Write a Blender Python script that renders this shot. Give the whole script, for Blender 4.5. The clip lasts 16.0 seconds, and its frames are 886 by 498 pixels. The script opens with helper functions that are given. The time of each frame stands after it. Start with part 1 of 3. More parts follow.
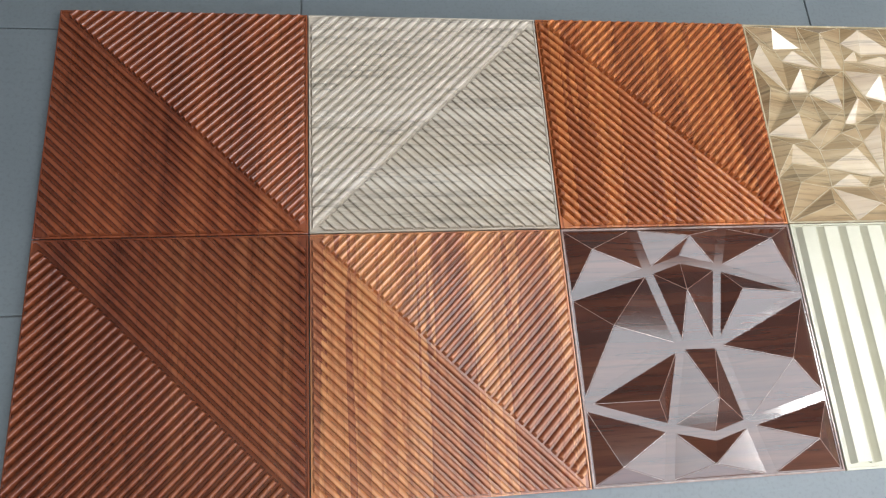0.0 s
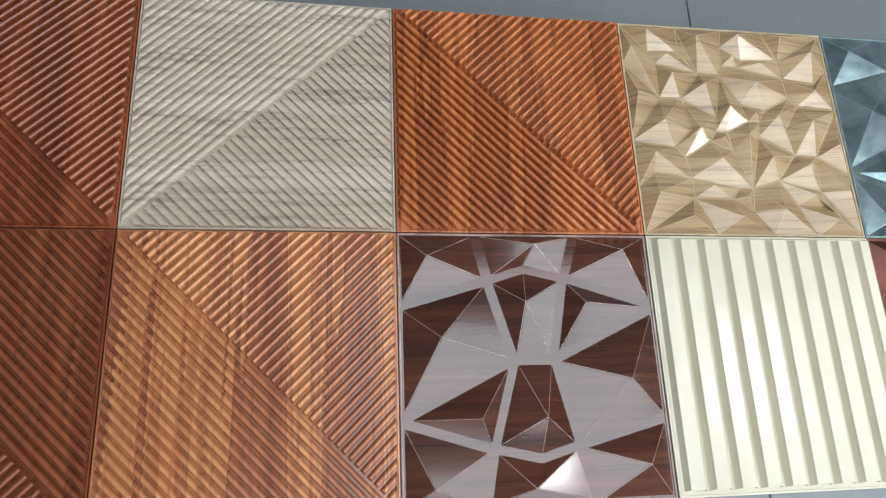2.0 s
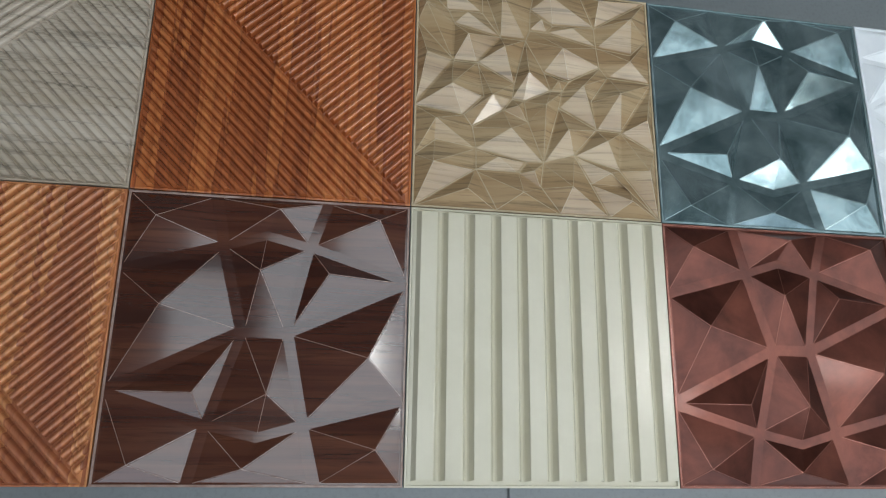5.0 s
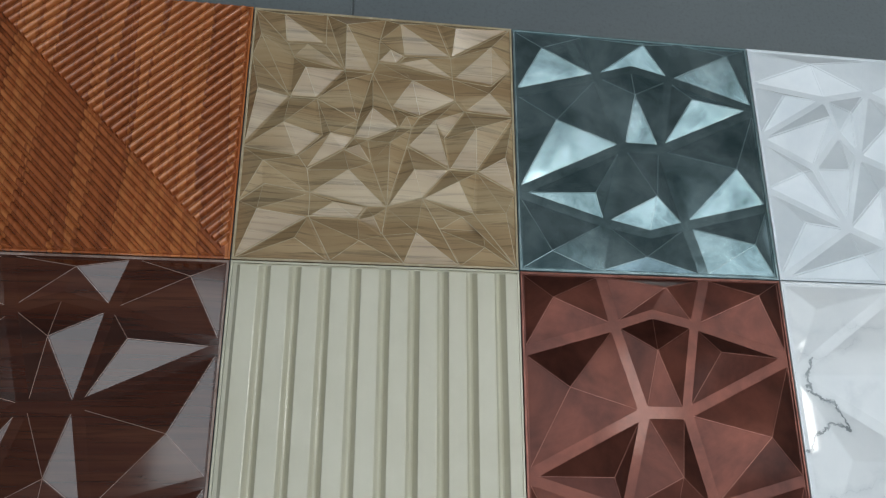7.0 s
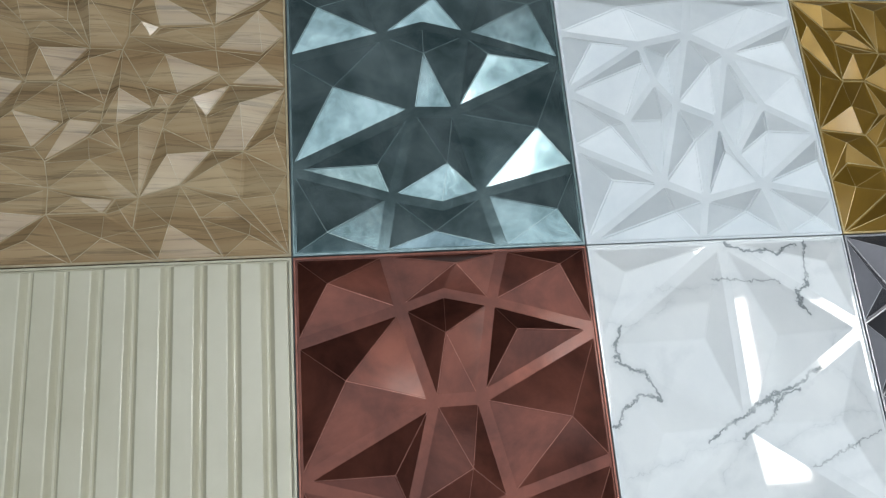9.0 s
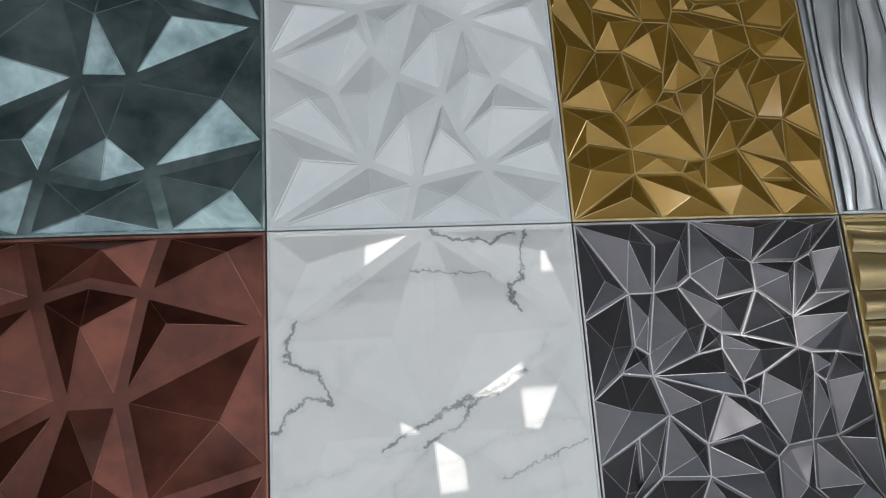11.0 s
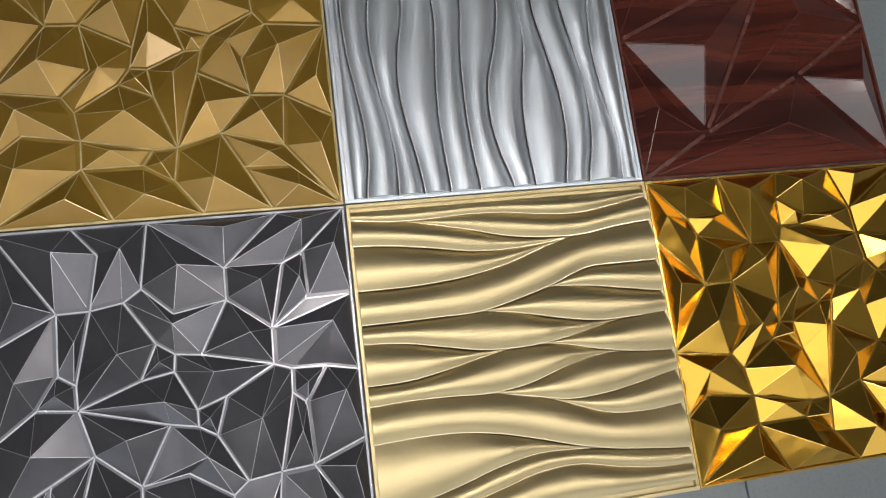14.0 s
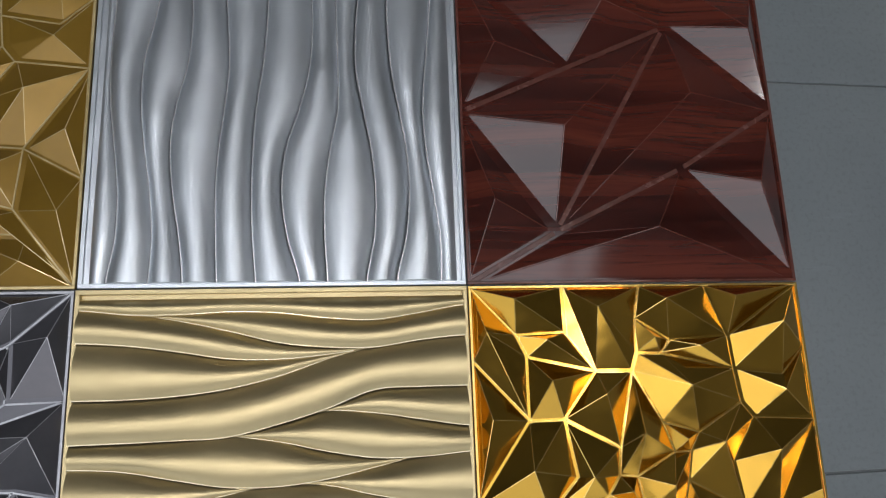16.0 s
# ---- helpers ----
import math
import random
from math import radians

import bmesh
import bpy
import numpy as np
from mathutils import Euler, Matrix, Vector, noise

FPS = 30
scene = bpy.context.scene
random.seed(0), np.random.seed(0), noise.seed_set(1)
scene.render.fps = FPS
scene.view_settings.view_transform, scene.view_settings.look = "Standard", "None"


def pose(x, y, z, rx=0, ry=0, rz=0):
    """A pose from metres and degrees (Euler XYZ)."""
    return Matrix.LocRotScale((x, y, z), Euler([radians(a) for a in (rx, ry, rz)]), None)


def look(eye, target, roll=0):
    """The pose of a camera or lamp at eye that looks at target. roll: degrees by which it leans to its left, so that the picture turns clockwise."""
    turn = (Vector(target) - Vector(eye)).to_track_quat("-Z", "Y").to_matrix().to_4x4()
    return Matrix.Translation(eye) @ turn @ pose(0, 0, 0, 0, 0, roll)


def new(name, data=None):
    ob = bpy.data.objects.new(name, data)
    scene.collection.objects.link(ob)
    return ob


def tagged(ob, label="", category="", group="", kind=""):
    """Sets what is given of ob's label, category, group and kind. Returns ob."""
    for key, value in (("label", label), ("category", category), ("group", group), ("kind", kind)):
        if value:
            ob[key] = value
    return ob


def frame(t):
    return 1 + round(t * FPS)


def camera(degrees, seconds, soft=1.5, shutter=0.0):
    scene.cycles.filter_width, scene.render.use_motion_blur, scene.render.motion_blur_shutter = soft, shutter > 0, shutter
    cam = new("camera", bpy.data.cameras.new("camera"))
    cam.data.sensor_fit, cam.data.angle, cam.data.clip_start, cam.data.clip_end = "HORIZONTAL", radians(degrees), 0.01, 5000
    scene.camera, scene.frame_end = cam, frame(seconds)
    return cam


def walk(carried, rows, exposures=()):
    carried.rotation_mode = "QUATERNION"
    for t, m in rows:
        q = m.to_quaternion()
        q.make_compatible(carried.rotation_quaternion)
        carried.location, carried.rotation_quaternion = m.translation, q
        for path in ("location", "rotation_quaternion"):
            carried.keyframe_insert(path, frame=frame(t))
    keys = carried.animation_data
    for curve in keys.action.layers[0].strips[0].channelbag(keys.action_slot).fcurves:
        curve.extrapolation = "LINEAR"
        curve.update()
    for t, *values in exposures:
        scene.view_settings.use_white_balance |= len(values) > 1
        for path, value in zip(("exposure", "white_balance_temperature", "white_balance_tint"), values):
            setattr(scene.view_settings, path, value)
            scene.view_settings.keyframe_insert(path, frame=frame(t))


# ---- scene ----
cam = camera(65.8, 16.0, soft=1.15)
PATH = [
    (0, (0.579, -0.448, 1.275), (0.846, 0.165, -0.61), 20.9),
    (0.5, (0.65, -0.449, 1.27), (0.922, 0.156, -0.617), 21.4),
    (1, (0.721, -0.435, 1.253), (1.012, 0.168, -0.632), 23.3),
    (1.5, (0.817, -0.428, 1.246), (1.121, 0.171, -0.638), 25.2),
    (2, (0.886, -0.417, 1.24), (1.197, 0.173, -0.646), 26.9),
    (2.5, (0.933, -0.414, 1.241), (1.245, 0.164, -0.648), 28.5),
    (3, (1.021, -0.411, 1.238), (1.316, 0.166, -0.654), 28.6),
    (3.5, (1.161, -0.408, 1.248), (1.45, 0.145, -0.652), 30.2),
    (4, (1.267, -0.419, 1.232), (1.566, 0.101, -0.675), 31.9),
    (4.2, (1.275, -0.416, 1.228), (1.586, 0.088, -0.682), 33.2),
    (6.3, (1.566, -0.354, 1.221), (1.835, 0.195, -0.683), 29.2),
    (6.5, (1.576, -0.338, 1.207), (1.848, 0.217, -0.695), 28.6),
    (7, (1.706, -0.318, 1.16), (1.964, 0.263, -0.737), 25.2),
    (7.5, (1.856, -0.314, 1.128), (2.121, 0.282, -0.763), 23.5),
    (8, (1.936, -0.314, 1.115), (2.232, 0.266, -0.776), 24.7),
    (8.2, (1.945, -0.294, 1.113), (2.272, 0.262, -0.781), 27.6),
    (10.3, (2.373, -0.269, 1.085), (2.674, 0.181, -0.84), 30.1),
    (10.5, (2.415, -0.263, 1.073), (2.723, 0.174, -0.855), 31.9),
    (11, (2.604, -0.271, 1.079), (2.918, 0.15, -0.851), 33.8),
    (11.5, (2.724, -0.266, 1.065), (3.06, 0.161, -0.861), 34.4),
    (12, (2.864, -0.273, 1.084), (3.219, 0.151, -0.838), 35.9),
    (12.5, (3.056, -0.279, 1.09), (3.433, 0.126, -0.832), 38.2),
    (13, (3.143, -0.278, 1.072), (3.52, 0.113, -0.853), 38.3),
    (13.5, (3.29, -0.262, 1.058), (3.675, 0.092, -0.872), 41.3),
    (14, (3.446, -0.268, 1.045), (3.818, 0.077, -0.889), 40.8),
    (14.5, (3.511, -0.261, 1.035), (3.872, 0.107, -0.897), 38.5),
    (15, (3.621, -0.23, 1.027), (3.968, 0.146, -0.907), 38.9),
    (15.5, (3.733, -0.192, 1.0), (4.075, 0.199, -0.931), 39.3),
    (16, (3.818, -0.147, 0.921), (4.137, 0.272, -1.008), 36.1),
]
EXPOSURES = [
    (0, 1.02, 6500, 10), (1.5, 0.8, 6500, 10), (2.5, 0.74, 6450, 9), (3.4, 0.64, 6400, 8), (4.2, 0.4, 6400, 8), (6.3, -0.4, 6400, 6), (8.2, -0.22, 6400, 6),
    (10.3, -0.28, 6600, 8), (11.3, -0.84, 6800, 10), (12, -0.8, 7000, 11), (12.6, -0.22, 7200, 12), (13.3, -0.08, 7300, 12), (14.5, -0.36, 6750, 12), (15, -0.6, 6650, 12), (15.5, -0.66, 6620, 12), (16, -0.48, 6600, 12)]
walk(cam, [(t, look(eye, target, roll)) for t, eye, target, roll in PATH], EXPOSURES)

# ---- daylight: overcast sky over a roof opening above the row of panels ----
OPEN_X, OPEN_Y, CEILING = (0.95, 5.5), (-2.0, 0.8), 3.0
FRONT_X, FRONT_Z = (-2.4, 7.6), (0.3, 2.5)
ROOF_POWER, FRONT_POWER, LAMP_GLOW = 88.0, 76.0, 18.0
world = bpy.data.worlds.new("sky")
scene.world = world
world.use_nodes = True
sky = world.node_tree.nodes.new("ShaderNodeTexSky")
sky.sky_type, sky.sun_disc, sky.sun_elevation, sky.sun_rotation = "NISHITA", False, radians(55), radians(200)
background = world.node_tree.nodes["Background"]
world.node_tree.links.new(sky.outputs[0], background.inputs[0])
background.inputs[1].default_value = 0.1


def daylight(name, power, wide, tall, m):
    """The sky's light in an opening."""
    data = bpy.data.lights.new(name, "AREA")
    data.shape, data.size, data.size_y = "RECTANGLE", wide, tall
    data.energy, data.color = power, (0.93, 0.98, 1.0)
    new(name, data).matrix_world = m


daylight("roof_daylight", ROOF_POWER, OPEN_X[1] - OPEN_X[0], OPEN_Y[1] - OPEN_Y[0], pose(sum(OPEN_X) / 2, sum(OPEN_Y) / 2, CEILING + 0.05))
daylight("front_daylight", FRONT_POWER, FRONT_X[1] - FRONT_X[0], FRONT_Z[1] - FRONT_Z[0], pose(sum(FRONT_X) / 2, -3.28, sum(FRONT_Z) / 2, 90))


SIDE, GAP, BASE = 0.5, 0.0012, 0.0075


# ---- materials ----
def material(name, rough=0.4, metal=0.0, coat=0.0, coat_rough=0.05, specular=0.5):
    """A principled material; returns it with its nodes, its links, its shader and panel coordinates."""
    m = bpy.data.materials.new(name)
    m.use_nodes = True
    nodes, links = m.node_tree.nodes, m.node_tree.links
    shader = nodes["Principled BSDF"]
    shader.inputs["Roughness"].default_value = rough
    shader.inputs["Metallic"].default_value = metal
    shader.inputs["Coat Weight"].default_value = coat
    shader.inputs["Coat Roughness"].default_value = coat_rough
    shader.inputs["Specular IOR Level"].default_value = specular
    coords = nodes.new("ShaderNodeTexCoord").outputs["Object"]
    return m, nodes, links, shader, coords


def mapped(nodes, links, coords, scale, offset=(0, 0, 0), turn=0.0):
    node = nodes.new("ShaderNodeMapping")
    node.inputs["Scale"].default_value, node.inputs["Location"].default_value = scale, offset
    node.inputs["Rotation"].default_value = (0, 0, turn)
    links.new(coords, node.inputs[0])
    return node.outputs[0]


def noisy(nodes, links, vector, scale, detail=6.0, rough=0.6, distortion=0.0):
    node = nodes.new("ShaderNodeTexNoise")
    node.inputs["Scale"].default_value, node.inputs["Detail"].default_value = scale, detail
    node.inputs["Roughness"].default_value, node.inputs["Distortion"].default_value = rough, distortion
    links.new(vector, node.inputs["Vector"])
    return node.outputs["Fac"]


def ramp(nodes, links, fac, stops):
    node = nodes.new("ShaderNodeValToRGB")
    links.new(fac, node.inputs[0])
    points = node.color_ramp.elements
    while len(points) < len(stops):
        points.new(0.5)
    for point, (where, colour) in zip(points, stops):
        point.position, point.color = where, (*colour, 1)
    return node.outputs[0]


def mixed(nodes, links, mode, fac, a, b):
    node = nodes.new("ShaderNodeMix")
    node.data_type, node.blend_type = "RGBA", mode
    if isinstance(fac, float):
        node.inputs[0].default_value = fac
    else:
        links.new(fac, node.inputs[0])
    for slot, value in ((6, a), (7, b)):
        if isinstance(value, tuple):
            node.inputs[slot].default_value = (*value, 1)
        else:
            links.new(value, node.inputs[slot])
    return node.outputs[2]


def bumped(nodes, links, shader, height, strength, distance=0.0006):
    node = nodes.new("ShaderNodeBump")
    node.inputs["Strength"].default_value, node.inputs["Distance"].default_value = strength, distance
    links.new(height, node.inputs["Height"])
    links.new(node.outputs[0], shader.inputs["Normal"])


def wobbled(nodes, links, shader, coords, fine, depth, swell=0.0026, pitch=22.0):
    """Slow waviness of formed plastic under a fine grain."""
    slow = noisy(nodes, links, coords, pitch, 2.0, 0.4)
    under, over = nodes.new("ShaderNodeBump"), nodes.new("ShaderNodeBump")
    under.inputs["Strength"].default_value, under.inputs["Distance"].default_value = 0.5, swell
    over.inputs["Strength"].default_value, over.inputs["Distance"].default_value = depth, 0.0003
    links.new(slow, under.inputs["Height"])
    links.new(fine, over.inputs["Height"])
    links.new(under.outputs[0], over.inputs["Normal"])
    links.new(over.outputs[0], shader.inputs["Normal"])


def roughened(nodes, links, shader, fac, low, high):
    node = nodes.new("ShaderNodeMapRange")
    node.inputs["To Min"].default_value, node.inputs["To Max"].default_value = low, high
    links.new(fac, node.inputs["Value"])
    links.new(node.outputs[0], shader.inputs["Roughness"])


def wood(name, dark, mid, light, along="x", seed=0.0, rough=0.3, coat=0.0, bands=4.0, contrast=0.5, specular=0.5, planks=False):
    """Printed wood film: broad tonal bands and fine streaks along one axis."""
    m, nodes, links, shader, coords = material(name, rough, 0, coat, 0.08, specular)
    shift = (seed, seed * 1.7, seed * 0.3)
    broad = mapped(nodes, links, coords, (0.3, bands, 1) if along == "x" else (bands, 0.2, 1), shift)
    fine = mapped(nodes, links, coords, (2.5, 55, 3) if along == "x" else (55, 2.5, 3), shift)
    a = noisy(nodes, links, broad, 3.0, 3.0, 0.6, 0.25)
    b = noisy(nodes, links, fine, 2.2, 8.0, 0.7, 0.6)
    base = ramp(nodes, links, a, [(0.3, dark), (0.42, mid), (0.47, dark), (0.48, light), (0.58, mid), (0.59, light)] if planks else [(0.32, dark), (0.5, mid), (0.68, light)])
    streak = ramp(nodes, links, b, [(0.34, tuple(1 - contrast for _ in range(3))), (0.5, (1, 1, 1))])
    links.new(mixed(nodes, links, "MULTIPLY", 1.0, base, streak), shader.inputs["Base Color"])
    roughened(nodes, links, shader, b, rough * 0.85, rough * 1.25)
    bumped(nodes, links, shader, b, 0.25, 0.0003)
    return m


def patina(name, dark, light, seed=0.0, rough=0.35, metal=0.3, scale=9.0, specular=0.5, coat=0.0, swell=0.0026, pitch=22.0):
    """Clouded, brushed-on finish."""
    m, nodes, links, shader, coords = material(name, rough, metal, coat, 0.1, specular)
    a = noisy(nodes, links, mapped(nodes, links, coords, (1, 1, 1), (seed, seed, 0)), scale, 7.0, 0.62, 0.3)
    b = noisy(nodes, links, coords, 160.0, 4.0)
    links.new(ramp(nodes, links, a, [(0.33, dark), (0.68, light)]), shader.inputs["Base Color"])
    roughened(nodes, links, shader, a, rough * 0.8, rough * 1.3)
    wobbled(nodes, links, shader, coords, b, 0.12, swell, pitch)
    return m


def sheen(name, colour, rough, grain=(1, 1, 1), depth=0.1, seed=0.0, swell=0.0026, pitch=22.0):
    """Metallised plastic with a faint brushed grain and handling smudges."""
    m, nodes, links, shader, coords = material(name, rough, 1.0)
    a = noisy(nodes, links, mapped(nodes, links, coords, grain, (seed, 0, 0)), 60.0, 5.0)
    b = noisy(nodes, links, coords, 7.0, 4.0)
    low = tuple(c * 0.88 for c in colour)
    links.new(ramp(nodes, links, b, [(0.3, low), (0.7, colour)]), shader.inputs["Base Color"])
    roughened(nodes, links, shader, b, rough * 0.75, rough * 1.4)
    wobbled(nodes, links, shader, coords, a, depth, swell, pitch)
    return m


# veins of the marble film: strength, then turning points in per cent of the panel's side
VEINS_FAR = [
    (0.7, (0, 87), (3, 81), (9, 79), (20, 81)), (0.8, (4, 72), (12, 71), (23, 76), (28, 80)), (0.8, (24, 83), (34, 83), (46, 84)), (0.9, (45, 87), (52, 85), (71, 84)),
    (1.0, (9, 71), (6, 65), (6, 58), (14, 55), (18, 50), (19, 47), (10, 48), (8, 44), (1, 38)), (1.0, (53, 98), (66, 94), (79, 96)),
    (1.0, (83, 98), (81, 88), (81, 83), (77, 81), (77, 75), (80, 72)), (0.8, (85, 98), (98, 97)), (0.7, (86, 87), (94, 89), (98, 88)), (0.7, (21, 62), (23, 54), (21, 50))]
VEINS_NEAR = [
    (0.6, (26, 31), (33, 31)), (1.0, (33, 31), (44, 37), (54, 42), (65, 46), (79, 52)), (0.8, (3, 23), (14, 25), (26, 28), (46, 31)), (1.0, (46, 31), (56, 37), (61, 43), (70, 46)),
    (0.6, (24, 57), (31, 62)), (0.8, (94, 66), (88, 64), (85, 58), (81, 55)), (0.8, (86, 52), (91, 47), (92, 43), (97, 34)), (0.8, (48, 25), (62, 28), (72, 33), (85, 36), (97, 37)),
    (0.7, (53, 22), (60, 28), (70, 31)), (0.9, (69, 21), (78, 23), (97, 30)), (0.8, (36, 18), (43, 28), (56, 35)), (0.7, (1, 32), (3, 24), (9, 8)), (0.6, (18, 12), (46, 19), (66, 10), (92, 18))]


def vein_lines(nodes, links, place, veins, breadth):
    """How near a place lies to the closest of some broken lines: 1 on a line, 0 past its breadth."""
    best = None
    for strength, *points in veins:
        for (x0, y0), (x1, y1) in zip(points, points[1:]):
            start, way = Vector((x0 * SIDE / 100, y0 * SIDE / 100, 0)), Vector(((x1 - x0) * SIDE / 100, (y1 - y0) * SIDE / 100, 0))
            off, along, foot, gap = (nodes.new("ShaderNodeVectorMath") for _ in range(4))
            off.operation, along.operation, foot.operation, gap.operation = "SUBTRACT", "DOT_PRODUCT", "SCALE", "DISTANCE"
            off.inputs[1].default_value, along.inputs[1].default_value, foot.inputs[0].default_value = start, way / way.length_squared, way
            held, near = nodes.new("ShaderNodeClamp"), nodes.new("ShaderNodeMapRange")
            if best is None:
                links.new(place, off.inputs[0])
            else:
                # one after another, so that few values are held at once
                turn = nodes.new("ShaderNodeVectorMath")
                turn.operation = "MULTIPLY_ADD"
                turn.inputs[1].default_value = (1e-7, 1e-7, 0)
                links.new(best, turn.inputs[0])
                links.new(place, turn.inputs[2])
                links.new(turn.outputs[0], off.inputs[0])
            links.new(off.outputs[0], along.inputs[0])
            links.new(along.outputs["Value"], held.inputs[0])
            links.new(held.outputs[0], foot.inputs["Scale"])
            links.new(off.outputs[0], gap.inputs[0])
            links.new(foot.outputs[0], gap.inputs[1])
            near.inputs["From Max"].default_value, near.inputs["To Min"].default_value, near.inputs["To Max"].default_value = breadth, strength, 0.0
            links.new(gap.outputs["Value"], near.inputs["Value"])
            if best is None:
                best = near.outputs[0]
            else:
                top = nodes.new("ShaderNodeMath")
                top.operation = "MAXIMUM"
                links.new(best, top.inputs[0])
                links.new(near.outputs[0], top.inputs[1])
                best = top.outputs[0]
    return best


def marble():
    m, nodes, links, shader, coords = material("white_marble_film", 0.05, 0, 0.4, 0.02)
    level = mapped(nodes, links, coords, (1, 1, 0))
    warp = nodes.new("ShaderNodeTexNoise")
    warp.inputs["Scale"].default_value, warp.inputs["Detail"].default_value, warp.inputs["Roughness"].default_value = 26.0, 7.0, 0.66
    links.new(level, warp.inputs["Vector"])
    centred, warped = nodes.new("ShaderNodeVectorMath"), nodes.new("ShaderNodeVectorMath")
    centred.operation, warped.operation = "SUBTRACT", "MULTIPLY_ADD"
    centred.inputs[1].default_value = (0.5, 0.5, 0.5)
    links.new(warp.outputs["Color"], centred.inputs[0])
    links.new(centred.outputs[0], warped.inputs[0])
    warped.inputs[1].default_value = (0.05, 0.05, 0)
    links.new(level, warped.inputs[2])
    tone = noisy(nodes, links, coords, 6.0, 5.0)
    base = ramp(nodes, links, tone, [(0.3, (0.66, 0.68, 0.69)), (0.7, (0.76, 0.77, 0.77))])
    fade = ramp(nodes, links, noisy(nodes, links, coords, 20.0, 4.0), [(0.3, (0.25, 0.25, 0.25)), (0.5, (1, 1, 1))])
    for veins in (VEINS_FAR, VEINS_NEAR):
        cloud = vein_lines(nodes, links, warped.outputs[0], veins, 0.016)
        soft = mixed(nodes, links, "MULTIPLY", 1.0, ramp(nodes, links, cloud, [(0.1, (0, 0, 0)), (1.0, (0.4, 0.4, 0.4))]), fade)
        base = mixed(nodes, links, "MIX", soft, base, (0.47, 0.5, 0.52))
        thread = ramp(nodes, links, cloud, [(0.76, (0, 0, 0)), (0.92, (0.9, 0.9, 0.9))])
        base = mixed(nodes, links, "MIX", mixed(nodes, links, "MULTIPLY", 1.0, thread, fade), base, (0.17, 0.19, 0.2))
    links.new(base, shader.inputs["Base Color"])
    return m


def plaster(name, low, high, rough=0.8):
    m, nodes, links, shader, coords = material(name, rough)
    a = noisy(nodes, links, coords, 1.5, 6.0)
    b = noisy(nodes, links, coords, 90.0, 4.0)
    links.new(ramp(nodes, links, a, [(0.3, low), (0.7, high)]), shader.inputs["Base Color"])
    bumped(nodes, links, shader, b, 0.2, 0.001)
    return m


def tile_glaze():
    """Dull grey floor tile with dust, faint scuffs and pores."""
    m, nodes, links, shader, coords = material("grey_floor_tile", 0.4)
    place = nodes.new("ShaderNodeNewGeometry").outputs["Position"]
    a = noisy(nodes, links, place, 2.2, 7.0)
    b = noisy(nodes, links, place, 130.0, 3.0)
    c = noisy(nodes, links, mapped(nodes, links, place, (6, 70, 1), (0, 0, 0), 0.6), 1.0, 4.0)
    base = ramp(nodes, links, a, [(0.3, (0.14, 0.158, 0.166)), (0.7, (0.17, 0.189, 0.196))])
    speck = ramp(nodes, links, b, [(0.3, (0.86, 0.86, 0.86)), (0.5, (1, 1, 1))])
    scuff = ramp(nodes, links, c, [(0.62, (1, 1, 1)), (0.72, (1.08, 1.08, 1.08))])
    tone = mixed(nodes, links, "MULTIPLY", 1.0, base, speck)
    links.new(mixed(nodes, links, "MULTIPLY", 1.0, tone, scuff), shader.inputs["Base Color"])
    roughened(nodes, links, shader, a, 0.3, 0.48)
    bumped(nodes, links, shader, b, 0.1, 0.0005)
    return m


MAHOGANY = wood("mahogany_film", (0.17, 0.04, 0.017), (0.265, 0.068, 0.026), (0.36, 0.106, 0.039), "y", 1.0, 0.22, 0.5, 5, 0.35, 0.6)
MAHOGANY_DEEP = wood("deep_mahogany_film", (0.14, 0.034, 0.016), (0.21, 0.055, 0.023), (0.28, 0.087, 0.034), "y", 4.0, 0.22, 0.4, 5, 0.35)
ASH = wood("grey_ash_film", (0.45, 0.375, 0.285), (0.51, 0.43, 0.34), (0.56, 0.485, 0.395), "x", 2.0, 0.36, 0.0, 7, 0.5)
TEAK = wood("orange_teak_film", (0.27, 0.074, 0.027), (0.4, 0.116, 0.037), (0.51, 0.17, 0.053), "y", 3.0, 0.24, 0.4, 5, 0.28, planks=True)
TEAK_LIGHT = wood("light_teak_film", (0.33, 0.11, 0.055), (0.45, 0.165, 0.072), (0.6, 0.26, 0.105), "y", 6.4, 0.24, 0.4, 5, 0.28, planks=True)
OAK = wood("pale_oak_film", (0.27, 0.17, 0.085), (0.36, 0.245, 0.13), (0.45, 0.335, 0.195), "x", 5.0, 0.2, 0.3, 6, 0.45, 0.5)
ROSEWOOD = wood("rosewood_gloss_film", (0.034, 0.01, 0.007), (0.064, 0.019, 0.011), (0.105, 0.035, 0.018), "x", 7.0, 0.12, 0.6, 7, 0.4, 0.6)
CHERRY = wood("red_cherry_gloss_film", (0.026, 0.0045, 0.0032), (0.055, 0.0098, 0.0062), (0.1, 0.02, 0.011), "x", 8.0, 0.08, 0.7, 9, 0.5, 0.45)
TEAL = patina("verdigris_patina", (0.085, 0.14, 0.15), (0.34, 0.44, 0.46), 0.0, 0.17, 0.75, 9.0, 0.5, 0.0, 0.0012)
COPPER = patina("brown_copper_patina", (0.055, 0.015, 0.01), (0.145, 0.043, 0.027), 3.0, 0.31, 0.7, 9.0, 0.4, 0.2)
CREAM = patina("cream_lacquer", (0.54, 0.505, 0.38), (0.61, 0.575, 0.45), 5.0, 0.2, 0.0, 5.0)
WHITE = patina("soft_white_lacquer", (0.64, 0.685, 0.715), (0.74, 0.775, 0.795), 6.0, 0.34, 0.0, 7.0)
MARBLE = marble()
